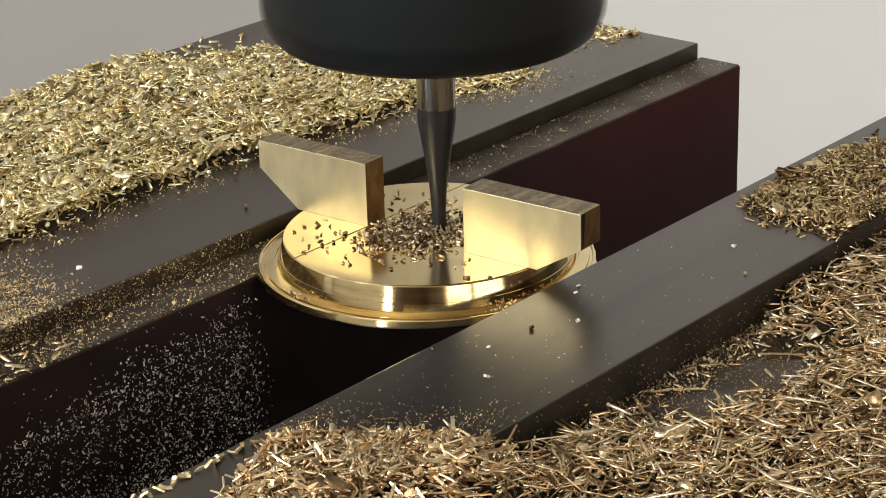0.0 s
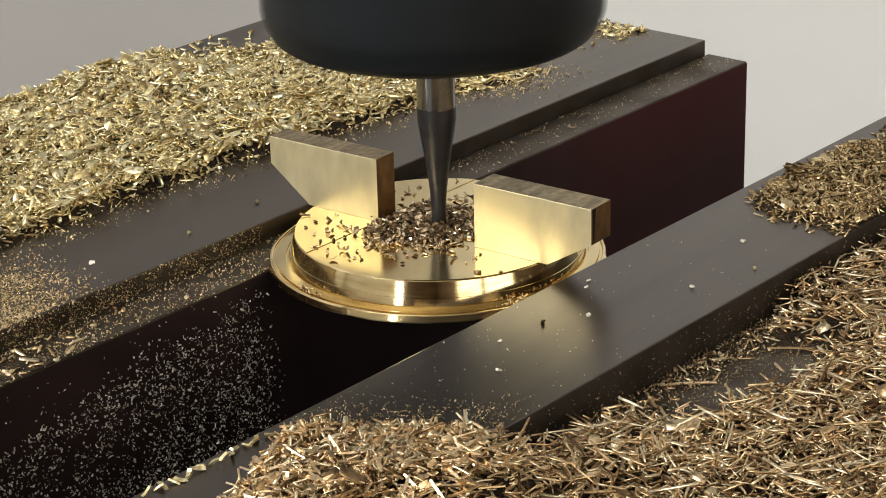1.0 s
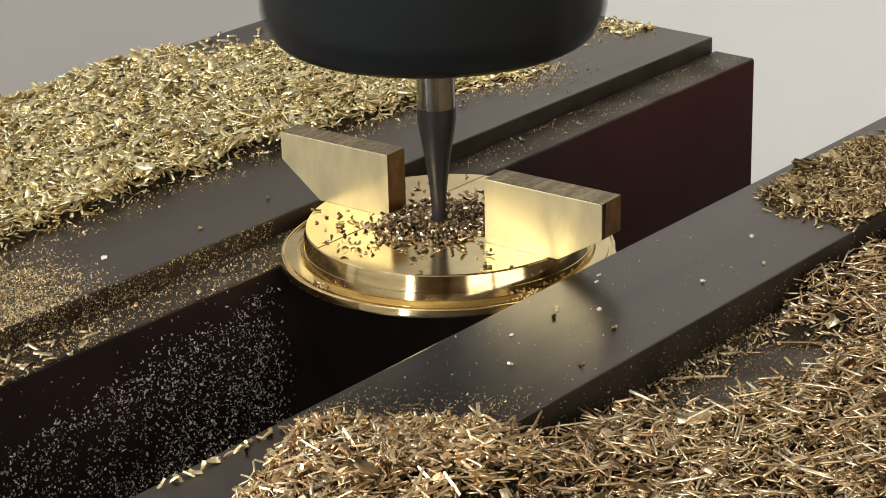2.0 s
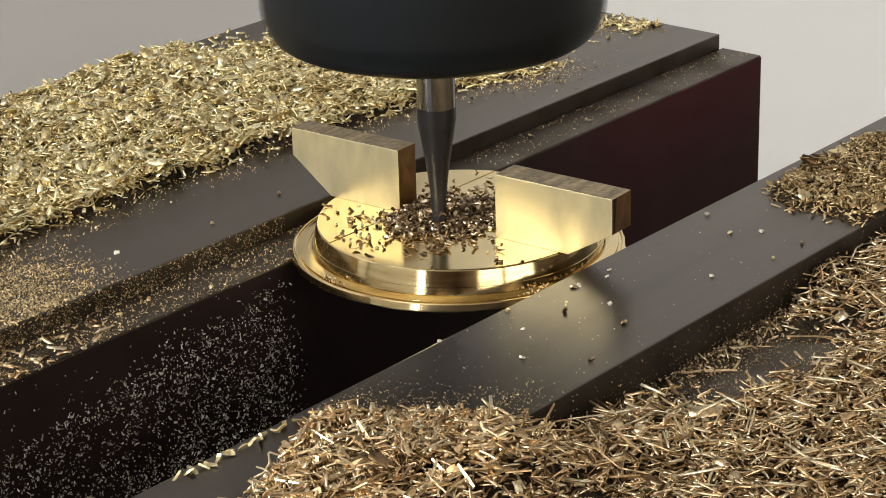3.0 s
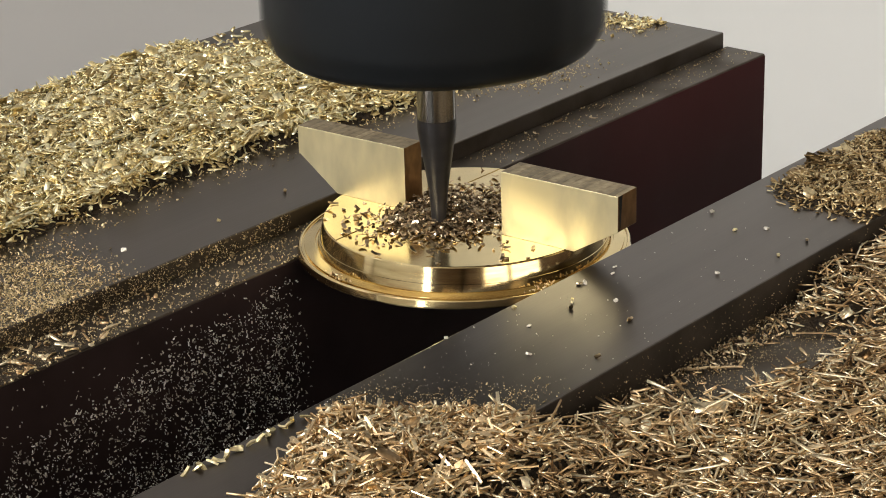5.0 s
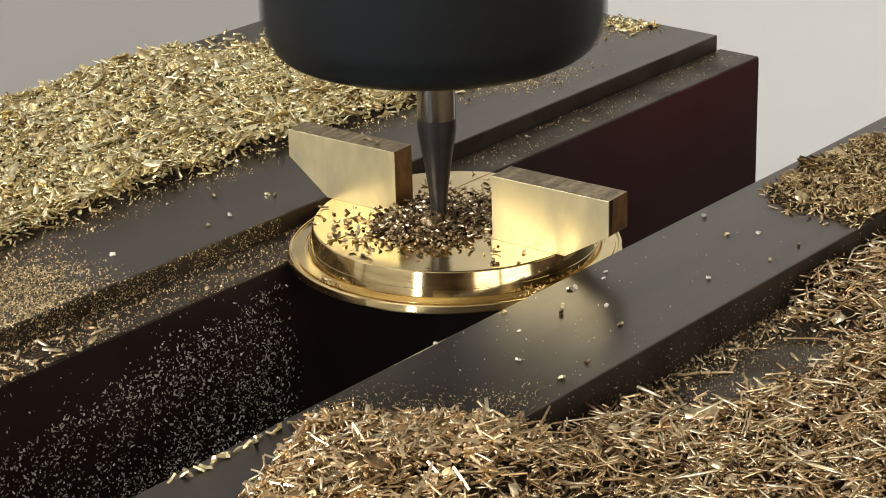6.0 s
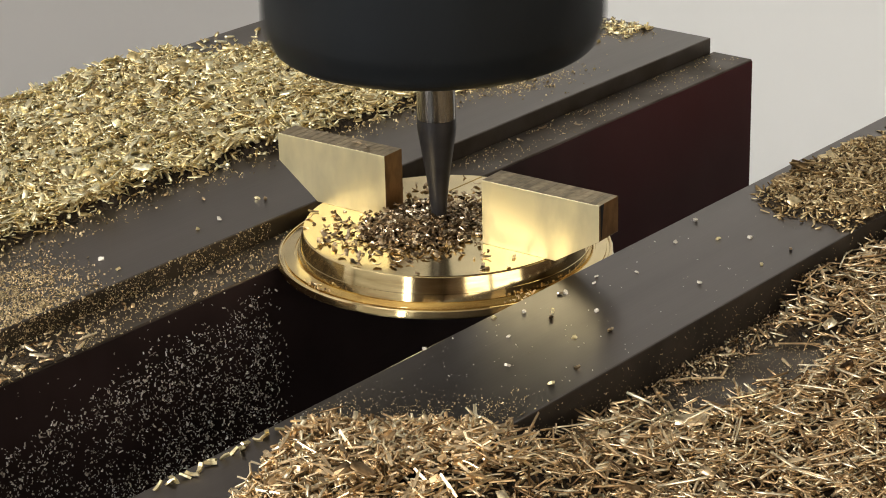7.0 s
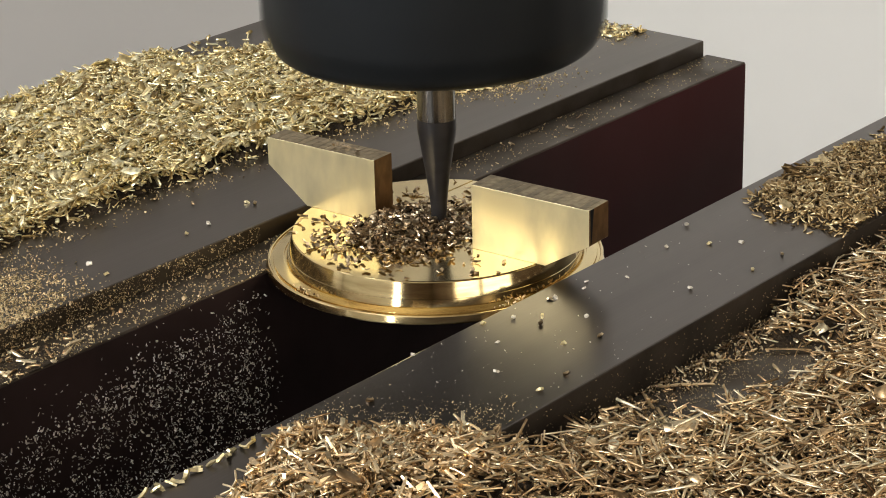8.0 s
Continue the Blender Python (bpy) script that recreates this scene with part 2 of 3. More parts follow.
def vise():
    v = thing("machine_vise", "dark ground steel machine vise with stepped jaws strewn with brass chips", "vise", at=(0, 0, -0.09))
    off = Matrix.Translation((0, 0, 0.09))

    def add(name, bm, mat, label=""):
        ob = part(name, bm, mat, v, label, smooth=False)
        ob.matrix_local = off
        return ob
    back = [(26.0, -60), (26.0, TOP_B), (107.0, TOP_B), (107.0, -60)]
    jaw = add("fixed_jaw", prism(back, "x", -XE, XE, 0.25), STEEL, "ground steel fixed jaw")
    jaw.data.materials.append(DIRTY_STEEL)
    for f in jaw.data.polygons:
        f.material_index = 1 if f.normal.y < -0.9 else 0
    add("jaw_insert", prism([(17.1, -60), (17.1, LEDGE), (25.98, LEDGE), (25.98, -60)], "x", -XE, XE + 1.0, 0.25), DIRTY_STEEL, "oily steel insert that forms a ledge")
    add("jaw_face", prism([(16.9, -50), (16.9, LEDGE - 0.3), (17.09, LEDGE - 0.3), (17.09, -50)], "x", -XE + 0.3, XE + 0.7), JAW_FACE, "near-black inner jaw face, dark red along its far length")
    front = [(-26.01, -60), (-26.01, TOP_F), (-49.8, TOP_F), (-49.8, -60)]
    plate = add("jaw_plate", prism(front, "x", -XE, XE, 0.25), STEEL, "ground steel jaw plate of the movable jaw, outer side coloured dark for its shade")
    # outer side, turned to -y, gets its shade from a darker steel
    plate.data.materials.append(SHADED_SIDE)
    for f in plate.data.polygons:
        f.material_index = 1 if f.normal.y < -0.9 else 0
    body = [(-49.82, -60), (-49.82, LOW_F), (-130, LOW_F), (-130, -60)]
    add("movable_jaw", prism(body, "x", -XE, XE, 0.25), DIRTY_STEEL, "oily stained steel movable jaw body")
    add("vise_bed", box(-0.1, 0.1, -0.135, 0.115, -0.09, -0.0605, 0.001), IRON, "dark cast iron bed")
    return v


VISE = vise()
TABLE = part("machine_table", box(-0.3, 0.105, -0.16, 0.13, -0.15, -0.0903, 0.002), IRON)
tagged(TABLE, "dark cast iron milling machine table", "machine table")
COLUMN = part("machine_stand", box(-0.28, 0.1, -0.14, 0.11, RZ0 + 0.0005, -0.1505, 0.004), IRON)
tagged(COLUMN, "dark cast iron stand under the milling table", "machine base")


# ---- brass workpiece ----
DX, DY = -1.0, -0.27


def workpiece():
    w = thing("brass_workpiece", "turned brass disc with a milled upright bar, clamped in a vise", "workpiece", at=(0, 0, LEDGE * MM))
    off = Matrix.Translation((0, 0, -LEDGE * MM))

    def add(name, bm, mat, label="", smooth=True):
        ob = part(name, bm, mat, w, label, smooth, 7)
        ob.matrix_local = off
        return ob
    zt = -0.95
    bot = LEDGE + 0.01
    prof = [(14.0, bot), (25.45, bot), (25.66, bot + 0.1), (25.7, -5.7), (25.5, -4.85), (25.38, -4.7), (25.15, -4.66), (25.05, -4.74), (24.98, -5.0), (24.6, -5.0), (24.52, -4.7),
            (22.95, -4.54), (22.88, -4.78), (22.62, -4.78), (22.55, -4.5), (22.28, -3.5), (22.2, -3.47), (22.18, -3.4), (21.6, -1.2), (21.5, -1.06), (21.35, -1.05)]
    disc = add("disc", lathe(prof, DX, DY, n=192), BRASS, "turned brass disc with a grooved flange")
    disc.data.materials.append(RIM)
    for f in disc.data.polygons:
        f.material_index = 1 if abs(f.normal.z) < 0.7 else 0
    for y0, s in ((8.6, 1), (-9.97, -1)):
        r = 21.46
        a0 = math.asin(abs(y0) / r)
        pts = [(DX + r * math.cos(a), DY + s * r * math.sin(a)) for a in np.linspace(a0, math.pi - a0, 48)]
        add("raised_land", prism(pts, "z", zt - 0.099, zt), BRASS, smooth=False)
    left = [(8.45, zt + 0.002), (8.45, 9.04), (29.5, 9.04), (29.5, 4.6), (22.0, zt + 0.002)]
    right = [(-10.05, zt + 0.002), (-10.05, 9.04), (-30.5, 9.04), (-30.5, 3.6), (-22.9, zt + 0.002)]
    for o, face in ((left, -4.25), (right, -4.95)):
        bar = add("upright_bar", prism(o, "x", face, 0.12, 0.05), BRASS_FACE, "milled brass bar half with a slanted underside", False)
        bar.matrix_local = off @ pose(0, 0, 0, 0, 0, 3.69)
        bar.data.materials.append(END_BROWN)
        bar.data.materials.append(MARKED)
        # ends facing -y are brown, tops coarse milled
        for f in bar.data.polygons:
            f.material_index = 1 if f.normal.y < -0.8 else 2 if f.normal.z > 0.8 else 0
        lo, hi = min(p[0] for p in o), max(p[0] for p in o)
        # shallow overlapping tool passes on the top
        k = 0
        y = lo + 0.35
        while y < hi - 1.2:
            bm = bmesh.new()
            arc = [(x, 0.55 * math.sqrt(max(0, 1 - ((x + 2.1) / 3.4) ** 2))) for x in np.linspace(face + 0.08, 0.04, 8)]
            up = [bm.verts.new((x * MM, (y + c) * MM, 9.068 * MM)) for x, c in arc]
            up2 = [bm.verts.new((x * MM, (y + c + 1.05) * MM, 9.046 * MM)) for x, c in arc]
            dn = [bm.verts.new((x * MM, (y + c) * MM, 9.041 * MM)) for x, c in arc]
            for i in range(7):
                bm.faces.new((up[i], up[i + 1], up2[i + 1], up2[i]))
                bm.faces.new((dn[i], dn[i + 1], up[i + 1], up[i]))
            part("tool_mark", bm, MARKED, bar)
            y += 1.32 + 0.12 * math.sin(5 * k)
            k += 1
    # a burr stands off the end of one bar, with a dark gap behind it
    gap = prism([(-4.62, 9.0), (-3.75, 9.0), (-4.3, 4.2), (-4.5, 3.75)], "x", 0, 0.035)
    for v in gap.verts:
        v.co = (v.co.y, -30.5 * MM - v.co.x - 0.0001 * MM, v.co.z)
    part("saw_gap", gap, BLACK_STEEL, bar, "dark gap behind a burr")
    return w


WORK = workpiece()

# ---- spindle, collet nut and end mill ----
SX, SY = 1.5 * MM, -0.8 * MM


def spindle():
    s = thing("milling_spindle", "black collet nut holding a tapered end mill, spinning", "milling spindle", at=(SX, SY, -0.95 * MM))
    lobes = lambda a, r, z: r - 1.7 * (0.5 + 0.5 * math.cos(8 * a)) ** 2 * float(step(23.2, 25.2, r))
    curve = [(20.4 + 5.0 * math.sin(q), 29.92 + 5.6 * (1 - math.cos(q))) for q in np.linspace(0.12, math.pi / 2, 14)]
    nut = [(3.4, 29.9), (20.4, 29.9)] + curve + [(25.4, 64.0), (24.0, 66.0)]
    part("collet_nut", lathe(nut, n=128, shape=lobes), BLACK_STEEL, s, "satin black collet nut with shallow grip notches", True)
    part("tool_holder", lathe([(20, 66.01), (20, 70), (31, 72), (31, 300)], n=96), BLACK_STEEL, s, "black tool holder", True)
    part("shank", lathe([(2.87, 19.2), (2.87, 33.5)], n=48), CARBIDE, s, "bright polished shank", True)
    part("cutter", lathe([(0.9, 0.02), (1.12, 0.15), (1.14, 3.0), (1.3, 6.0), (1.58, 8.6), (1.95, 11.2), (2.4, 14.0), (2.86, 16.9), (2.94, 17.5), (2.94, 19.1), (2.86, 19.19)], n=64,
          shape=lambda a, r, z: r - (0.3 * max(0, math.cos(3 * (a + z * 0.35))) if z < 5 else 0)), COATED, s, "dark coated tapered cutter", True)
    return s


SPINDLE = spindle()


# ---- brass chips ----
def strips(rng, pos, length, width, thick, curl, tilt, flat_roll=0.6):
    """Bent slivers, one per position; returns vertex and face arrays in metres."""
    n = len(pos)
    L = length[0] + (length[1] - length[0]) * rng.random(n) ** 1.7
    W = width[0] + (width[1] - width[0]) * rng.random(n)
    K = curl * rng.normal(size=n)
    head = rng.random(n) * 2 * np.pi
    til = rng.normal(size=n) * tilt
    rol = rng.normal(size=n) * flat_roll
    s = np.linspace(-0.5, 0.5, 4)
    ang = K[:, None] * s[None]
    safe = np.where(np.abs(K) < 0.05, 0.05, K)[:, None]
    cx = np.sin(safe * s) / safe * L[:, None]
    cz = (1 - np.cos(safe * s)) / safe * L[:, None]
    taper = np.array([0.85, 1.0, 1.0, 0.8])[None] * (0.8 + 0.4 * rng.random((n, 4)))
    T = thick * (0.7 + 0.6 * rng.random(n))
    loc = np.zeros((n, 4, 4, 3))
    for k, (a, b) in enumerate(((-1, -1), (1, -1), (1, 1), (-1, 1))):
        loc[:, :, k, 0] = cx - np.sin(ang) * b * T[:, None] / 2
        loc[:, :, k, 1] = a * W[:, None] / 2 * taper
        loc[:, :, k, 2] = cz + np.cos(ang) * b * T[:, None] / 2
    cr, sr, ct, st, ch, sh = np.cos(rol), np.sin(rol), np.cos(til), np.sin(til), np.cos(head), np.sin(head)
    x, y, z = loc[..., 0], loc[..., 1], loc[..., 2]
    e = lambda v: v[:, None, None]
    y, z = y * e(cr) - z * e(sr), y * e(sr) + z * e(cr)
    x, z = x * e(ct) - z * e(st), x * e(st) + z * e(ct)
    x, y = x * e(ch) - y * e(sh), x * e(sh) + y * e(ch)
    v = np.stack([x, y, z], -1) + pos[:, None, None, :]
    f = []
    for r in range(3):
        for k in range(4):
            f.append((r * 4 + k, r * 4 + (k + 1) % 4, r * 4 + 4 + (k + 1) % 4, r * 4 + 4 + k))
    f += [(3, 2, 1, 0), (12, 13, 14, 15)]
    faces = (np.array(f)[None] + (np.arange(n) * 16)[:, None, None]).reshape(-1, 4)
    return v.reshape(-1, 3) * MM, faces


def quads_object(name, v, f, mats, index=None):
    me = bpy.data.meshes.new(name)
    me.vertices.add(len(v))
    me.vertices.foreach_set("co", np.asarray(v, dtype=np.float32).ravel())
    me.loops.add(f.size)
    me.loops.foreach_set("vertex_index", f.astype(np.int32).ravel())
    me.polygons.add(len(f))
    me.polygons.foreach_set("loop_start", np.arange(0, f.size, 4, dtype=np.int32))
    for m in mats:
        me.materials.append(m)
    if index is not None:
        me.polygons.foreach_set("material_index", index.astype(np.int32))
    me.update(calc_edges=True)
    me.validate()
    return new(name, me)


def ripple(x, y, seed, size):
    g = np.random.default_rng(seed)
    h = 0
    for k in range(9):
        a, p, q = g.random(3) * 2 * np.pi
        w = 2 * np.pi / size * (0.5 + 1.8 * g.random())
        h = h + np.sin(w * (x * np.cos(a) + y * np.sin(a)) + p)
    return h / 9


def pile(name, label, area, base, cover, height, n, seed, length, width, curl, tilt, loft=0.8, cell=1.0, bed=0.35, crumbs=0.5, mat=None, flakes=0, needles=0, needle_from=-999.0, singles=0, large_to=999.0):
    """A drift of chips: a low lumpy bed, near-black for the gaps' shade, and loose slivers on it. cover(x, y) gives 0
    to 1, height(x, y) mm.
    """
    rng = np.random.default_rng(seed)
    x0, x1, y0, y1 = area
    xs, ys = np.arange(x0, x1 + cell, cell), np.arange(y0, y1 + cell, cell)
    X, Y = np.meshgrid(xs, ys, indexing="ij")
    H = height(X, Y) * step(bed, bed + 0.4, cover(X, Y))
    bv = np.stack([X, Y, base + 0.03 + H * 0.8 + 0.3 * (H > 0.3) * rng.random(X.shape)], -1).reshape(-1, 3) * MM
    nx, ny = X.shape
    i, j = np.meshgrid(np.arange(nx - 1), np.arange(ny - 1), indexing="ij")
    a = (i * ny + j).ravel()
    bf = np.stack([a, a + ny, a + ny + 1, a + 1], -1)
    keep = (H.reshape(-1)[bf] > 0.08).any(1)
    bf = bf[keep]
    px, py = x0 + (x1 - x0) * rng.random(n * 6), y0 + (y1 - y0) * rng.random(n * 6)
    ok = np.nonzero(rng.random(n * 6) < cover(px, py))[0][:n]
    px, py = px[ok], py[ok]
    hh = height(px, py) * step(bed, bed + 0.4, cover(px, py))
    pz = base + 0.12 + hh * 0.85 + rng.random(len(px)) ** 1.5 * loft * (0.15 + np.minimum(1, hh))
    p = np.stack([px, py, pz], -1)
    half = int(len(p) * crumbs)
    cv, cf = strips(rng, p[:half], (0.6, 1.9), (width[0] * 0.8, width[1] * 1.1), 0.14, 0.6, tilt * 1.5, 1.1)
    cw, cg = strips(rng, p[half:], length, width, 0.16, curl, tilt, 0.9)
    cv, cf = np.concatenate([cv, cw]), np.concatenate([cf, cg + len(cv)])
    deep = p[hh > 0.35]
    if needles:
        long = deep[(deep[:, 0] > needle_from) & (deep[:, 0] < large_to)]
        pick = long[rng.integers(0, len(long), needles)] + np.array((0, 0, 0.3)) * rng.random((needles, 1)) * 3
        cw, cg = strips(rng, pick, (2.2, 6.6), (0.17, 0.33), 0.2, 0.05, 0.2, 0.8)
        cv, cf = np.concatenate([cv, cw]), np.concatenate([cf, cg + len(cv)])
    if flakes:
        wide = deep[deep[:, 0] < large_to]
        pick = wide[rng.integers(0, len(wide), flakes)]
        cw, cg = strips(rng, pick + np.array((0, 0, 0.4)), (1.2, 4.6), (0.7, 2.1), 0.1, 0.45, 0.4, 0.42)
        cv, cf = np.concatenate([cv, cw]), np.concatenate([cf, cg + len(cv)])
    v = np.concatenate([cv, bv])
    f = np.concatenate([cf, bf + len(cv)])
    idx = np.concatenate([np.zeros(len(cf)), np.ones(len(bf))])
    ob = quads_object(name, v, f, [mat or CHIP, SHADED_BED], idx)
    tagged(ob, label, "metal chips", kind="stuff")
    # the topmost pieces, each one by itself
    if singles:
        deep = deep[deep[:, 0] < large_to]
        top = deep[np.argsort(-(deep[:, 2] - base) - 2.0 * rng.random(len(deep)))[:singles]]
        for k, q in enumerate(top):
            piece = new("brass_chip", PIECES[mat or CHIP][k % 10])
            piece.parent = ob
            piece.matrix_basis = pose(q[0] * MM, q[1] * MM, (q[2] + 0.35) * MM, 0, 0, 360 * rng.random())
    return ob


def piece_meshes(mat, seed):
    """Ten loose pieces: straight slivers, curls and flat flakes."""
    out = []
    for k in range(10):
        r = np.random.default_rng(seed + k)
        kind = ((2.5, 5.5), (0.22, 0.4), 0.2, 0.05), ((1.5, 3.2), (0.35, 0.7), 0.16, 1.3), ((1.2, 3.0), (0.5, 1.1), 0.1, 0.4)
        v, f = strips(r, np.zeros((1, 3)), *kind[(0, 1, 2, 0, 1, 0, 2, 0, 1, 0)[k]], 0.25, 0.6)
        me = bpy.data.meshes.new("brass_chip")
        me.from_pydata([tuple(q) for q in v], [], [tuple(int(i) for i in q) for q in f])
        me.materials.append(mat)
        out.append(me)
    return out


PIECES = {CHIP: piece_meshes(CHIP, 500), FLAKE: piece_meshes(FLAKE, 520)}
MOVING = [VISE, WORK, TABLE]


def back_cover(x, y):
    edge = 50.5 - 5.5 * step(0, 45, x) - 7 * step(50, 72, x) + 2.5 * ripple(x, y, 3, 22)
    c = step(-1.5, 2.5, y - edge) * (1 - step(68, 78, x + 0.25 * (y - 50)) * 0.97)
    bare = step(40, 46, x) * step(91, 96, y) * (1 - step(70, 78, x))
    c = c * (1 - 0.93 * bare) * (1 - step(105.5, 107, y))
    far = step(101, 104, x) * step(38, 41, y) * (1 - step(50, 56, y))
    c = c * (1 - 0.3 * step(44, 60, x))
    return np.clip(np.maximum(c, 0.36 * far) * (1 - step(109, 111, x)), 0, 1)


MOVING.append(pile("brass_chip_drift", "golden brass milling chips heaped on the fixed jaw's flat top", (-75, 111, 36, 107), TOP_B, back_cover,
                   lambda x, y: (1.3 + 0.9 * ripple(x, y, 5, 16)) * (1 - 0.75 * step(38, 66, x)) - 0.5 * step(85, 107, y), 26000, 11, (0.8, 3.6), (0.18, 0.75), 0.3, 0.38, loft=1.2, mat=FLAKE, flakes=2200, needles=1100, singles=160, large_to=40))


def near_cover(x, y):
    edge = -63 + 13 * step(-27, -49, y) + 2.0 * ripple(x, y, 8, 9)
    inner = step(0.0, -4.5, y + 27.0 - 0.42 * np.minimum(0, x + 60)) * 0.97
    return (1 - step(-2.5, 1.0, x - edge)) * inner * (y < -26.2)


MOVING.append(pile("brass_chip_drift", "golden brass needle chips heaped on the movable jaw's top", (-95, -40, -50, -26), TOP_F, near_cover,
                   lambda x, y: (1.7 + 0.9 * ripple(x, y, 15, 10)) * step(-28, -36, y) * (0.2 + 0.8 * (1 - step(-74, -58, x))), 4300, 12, (1.2, 4.0), (0.26, 0.66), 1.2, 0.5, loft=2.6, crumbs=0.6, flakes=40, needles=60, singles=90))


def far_cover(x, y):
    edge = 36 + 6 * step(-36, -27, y) + 2.0 * ripple(x, y, 9, 9)
    return step(-4.0, 7.0, x - edge) * step(-27.5, -31.5, y) * (1 - 0.9 * step(70, 76, x) * step(-37, -31, y)) * (y > -49.7)


MOVING.append(pile("brass_chip_drift", "brown-gold brass chips spread on the movable jaw's top", (32, 111, -50, -26), TOP_F, far_cover,
                   lambda x, y: 0.65 + 0.4 * ripple(x, y, 25, 10), 6500, 13, (0.6, 2.4), (0.15, 0.45), 0.5, 0.35, mat=BROWNED, flakes=50, needles=60))


MOVING.append(pile("brass_chip_drift", "gold brass chips gathered along the fixed jaw's ledge", (-85, -28, 17, 25.9), LEDGE,
                   lambda x, y: (0.9 - 0.87 * step(-70, -40, x)) * (0.6 + 0.8 * ripple(x, y, 61, 7)), lambda x, y: 0.25 + 0 * x, 110, 15, (0.8, 3.0), (0.25, 0.6), 0.5, 0.2, loft=0.5))


def low_cover(x, y):
    bare = np.exp(-(((x + 5) / 19) ** 2 + ((y + 59.5 + 0.1 * x) / 7.6) ** 2) * 1.1)
    bare = np.maximum(bare, np.exp(-(((x + 17) / 10) ** 2 + ((y + 57) / 6) ** 2)))
    rim = np.maximum(np.maximum(step(-50.5, -55.5, y), 0.8 * step(8, 24, x)), 1 - step(-50, -42, x))
    return np.clip(1.08 - 1.45 * bare + 0.15 * ripple(x, y, 19, 8), 0.02, 1) * (0.25 + 0.75 * rim) * (y < -49.9)


MOVING.append(pile("brass_chip_drift", "golden brass needle chips lying thick on the movable jaw's lower ledge", (-90, 60, -98, -49.9), LOW_F, low_cover,
                   lambda x, y: 1.2 + 0.9 * ripple(x, y, 35, 14) + 6.2 * (1 - step(-58, -38, x)) * step(-76, -53, y), 14000, 14, (1.1, 4.2), (0.17, 0.42), 0.1, 0.32, loft=2.6, crumbs=0.5, flakes=200, needles=2600, needle_from=-52, singles=220))


# ---- fine dust on the faces ----
def dust(name, label, n, seed, place, size, mat=None):
    rng = np.random.default_rng(seed)
    pos = place(rng, n)
    pos = pos[rng.random(len(pos)) < 0.55 + 0.8 * ripple(pos[:, 0], pos[:, 1] * 1.7 + pos[:, 2] * 0.6, seed, 9.0)]
    fine = int(len(pos) * 0.72)
    v, f = strips(rng, pos[:fine], (size * 0.35, size * 1.6), (size * 0.3, size * 0.8), 0.05, 0.6, 1.0, 1.5)
    w, g = strips(rng, pos[fine:], (size * 0.7, size * 3.2), (size * 0.5, size * 1.3), 0.06, 0.9, 0.8, 1.2)
    v, f = np.concatenate([v, w]), np.concatenate([f, g + len(v)])
    return tagged(quads_object(name, v, f, [mat or DUST]), label, "metal dust", kind="stuff")


def on_face(rng, n):
    z = -6.4 - 34 * rng.random(n) ** 0.85
    x = -82 + 65 * rng.random(n)
    lip = -7.0 - 0.13 * np.maximum(0, -22 - x)
    keep = rng.random(n) < (0.72 + 0.28 * step(-60, -34, x)) * (1 - 0.97 * step(-26, -18, x + 0.06 * (z + 18))) * (0.12 + 0.88 * step(0, -3.5, z - lip))
    return np.stack([x, np.full(n, 16.84), z], -1)[keep]


def on_ledge(rng, n):
    x = -82 + 80 * rng.random(n) ** 1.6
    y = 16.8 + 9.0 * rng.random(n)
    return np.stack([x, y, np.full(n, LEDGE + 0.1)], -1)


def on_jaw(rng, n):
    x = -80 + 50 * rng.random(n) ** 1.5
    y = 26.2 + 22 * rng.random(n)
    keep = rng.random(n) < (1 - step(-58, -40, x - 0.2 * (y - 30))) * (1 - step(40, 50, y))
    return np.stack([x, y, np.full(n, TOP_B + 0.08)], -1)[keep]


def drift_edge(rng, n):
    x = -60 + 130 * rng.random(n)
    y = 52 - 6 * step(0, 45, x) - 7 * step(50, 72, x) - 9 * rng.random(n) ** 2.2
    return np.stack([x, y, np.full(n, TOP_B + 0.1)], -1)


def flange_bits(rng, n):
    a = np.where(rng.random(n) < 0.7, rng.normal(size=n) * 0.22 - 1.75, rng.normal(size=n) * 0.07 + 2.95)
    r = 24.6 + 0.6 * rng.normal(size=n)
    return np.stack([DX + r * np.cos(a), DY + r * np.sin(a), -4.6 + 0.5 * rng.random(n)], -1)


def near_edge(rng, n):
    y = -27 - 22.5 * rng.random(n)
    x = -62 + 13 * step(-27, -49, y) + 5.0 * np.abs(rng.normal(size=n))
    return np.stack([x, y, np.full(n, TOP_F + 0.07)], -1)


def far_ledge(rng, n):
    x = 30 + 81 * rng.random(n)
    y = 17.5 + 8.0 * rng.random(n) ** 0.7
    return np.stack([x, y, np.full(n, LEDGE + 0.08)], -1)


def on_front(rng, n):
    x = -62 + 95 * rng.random(n) ** 3.0
    y = -26.5 - 23 * rng.random(n)
    return np.stack([x, y, np.full(n, TOP_F + 0.06)], -1)


def on_side(rng, n):
    x = -48 + 130 * rng.random(n)
    z = TOP_F - 0.3 - 5.6 * rng.random(n) ** 0.6
    return np.stack([x, np.full(n, -49.88), z], -1)


def far_patch(rng, n):
    x = np.where(rng.random(n) < 0.7, 70 + 6 * rng.normal(size=n), 104 + 3.0 * rng.normal(size=n))
    y = np.where(x < 92, 40 + 4.5 * rng.normal(size=n), 46 + 4.5 * rng.normal(size=n))
    keep = (x < 110.5) & (y > 26.5)
    return np.stack([x, y, np.full(n, TOP_B + 0.08)], -1)[keep]


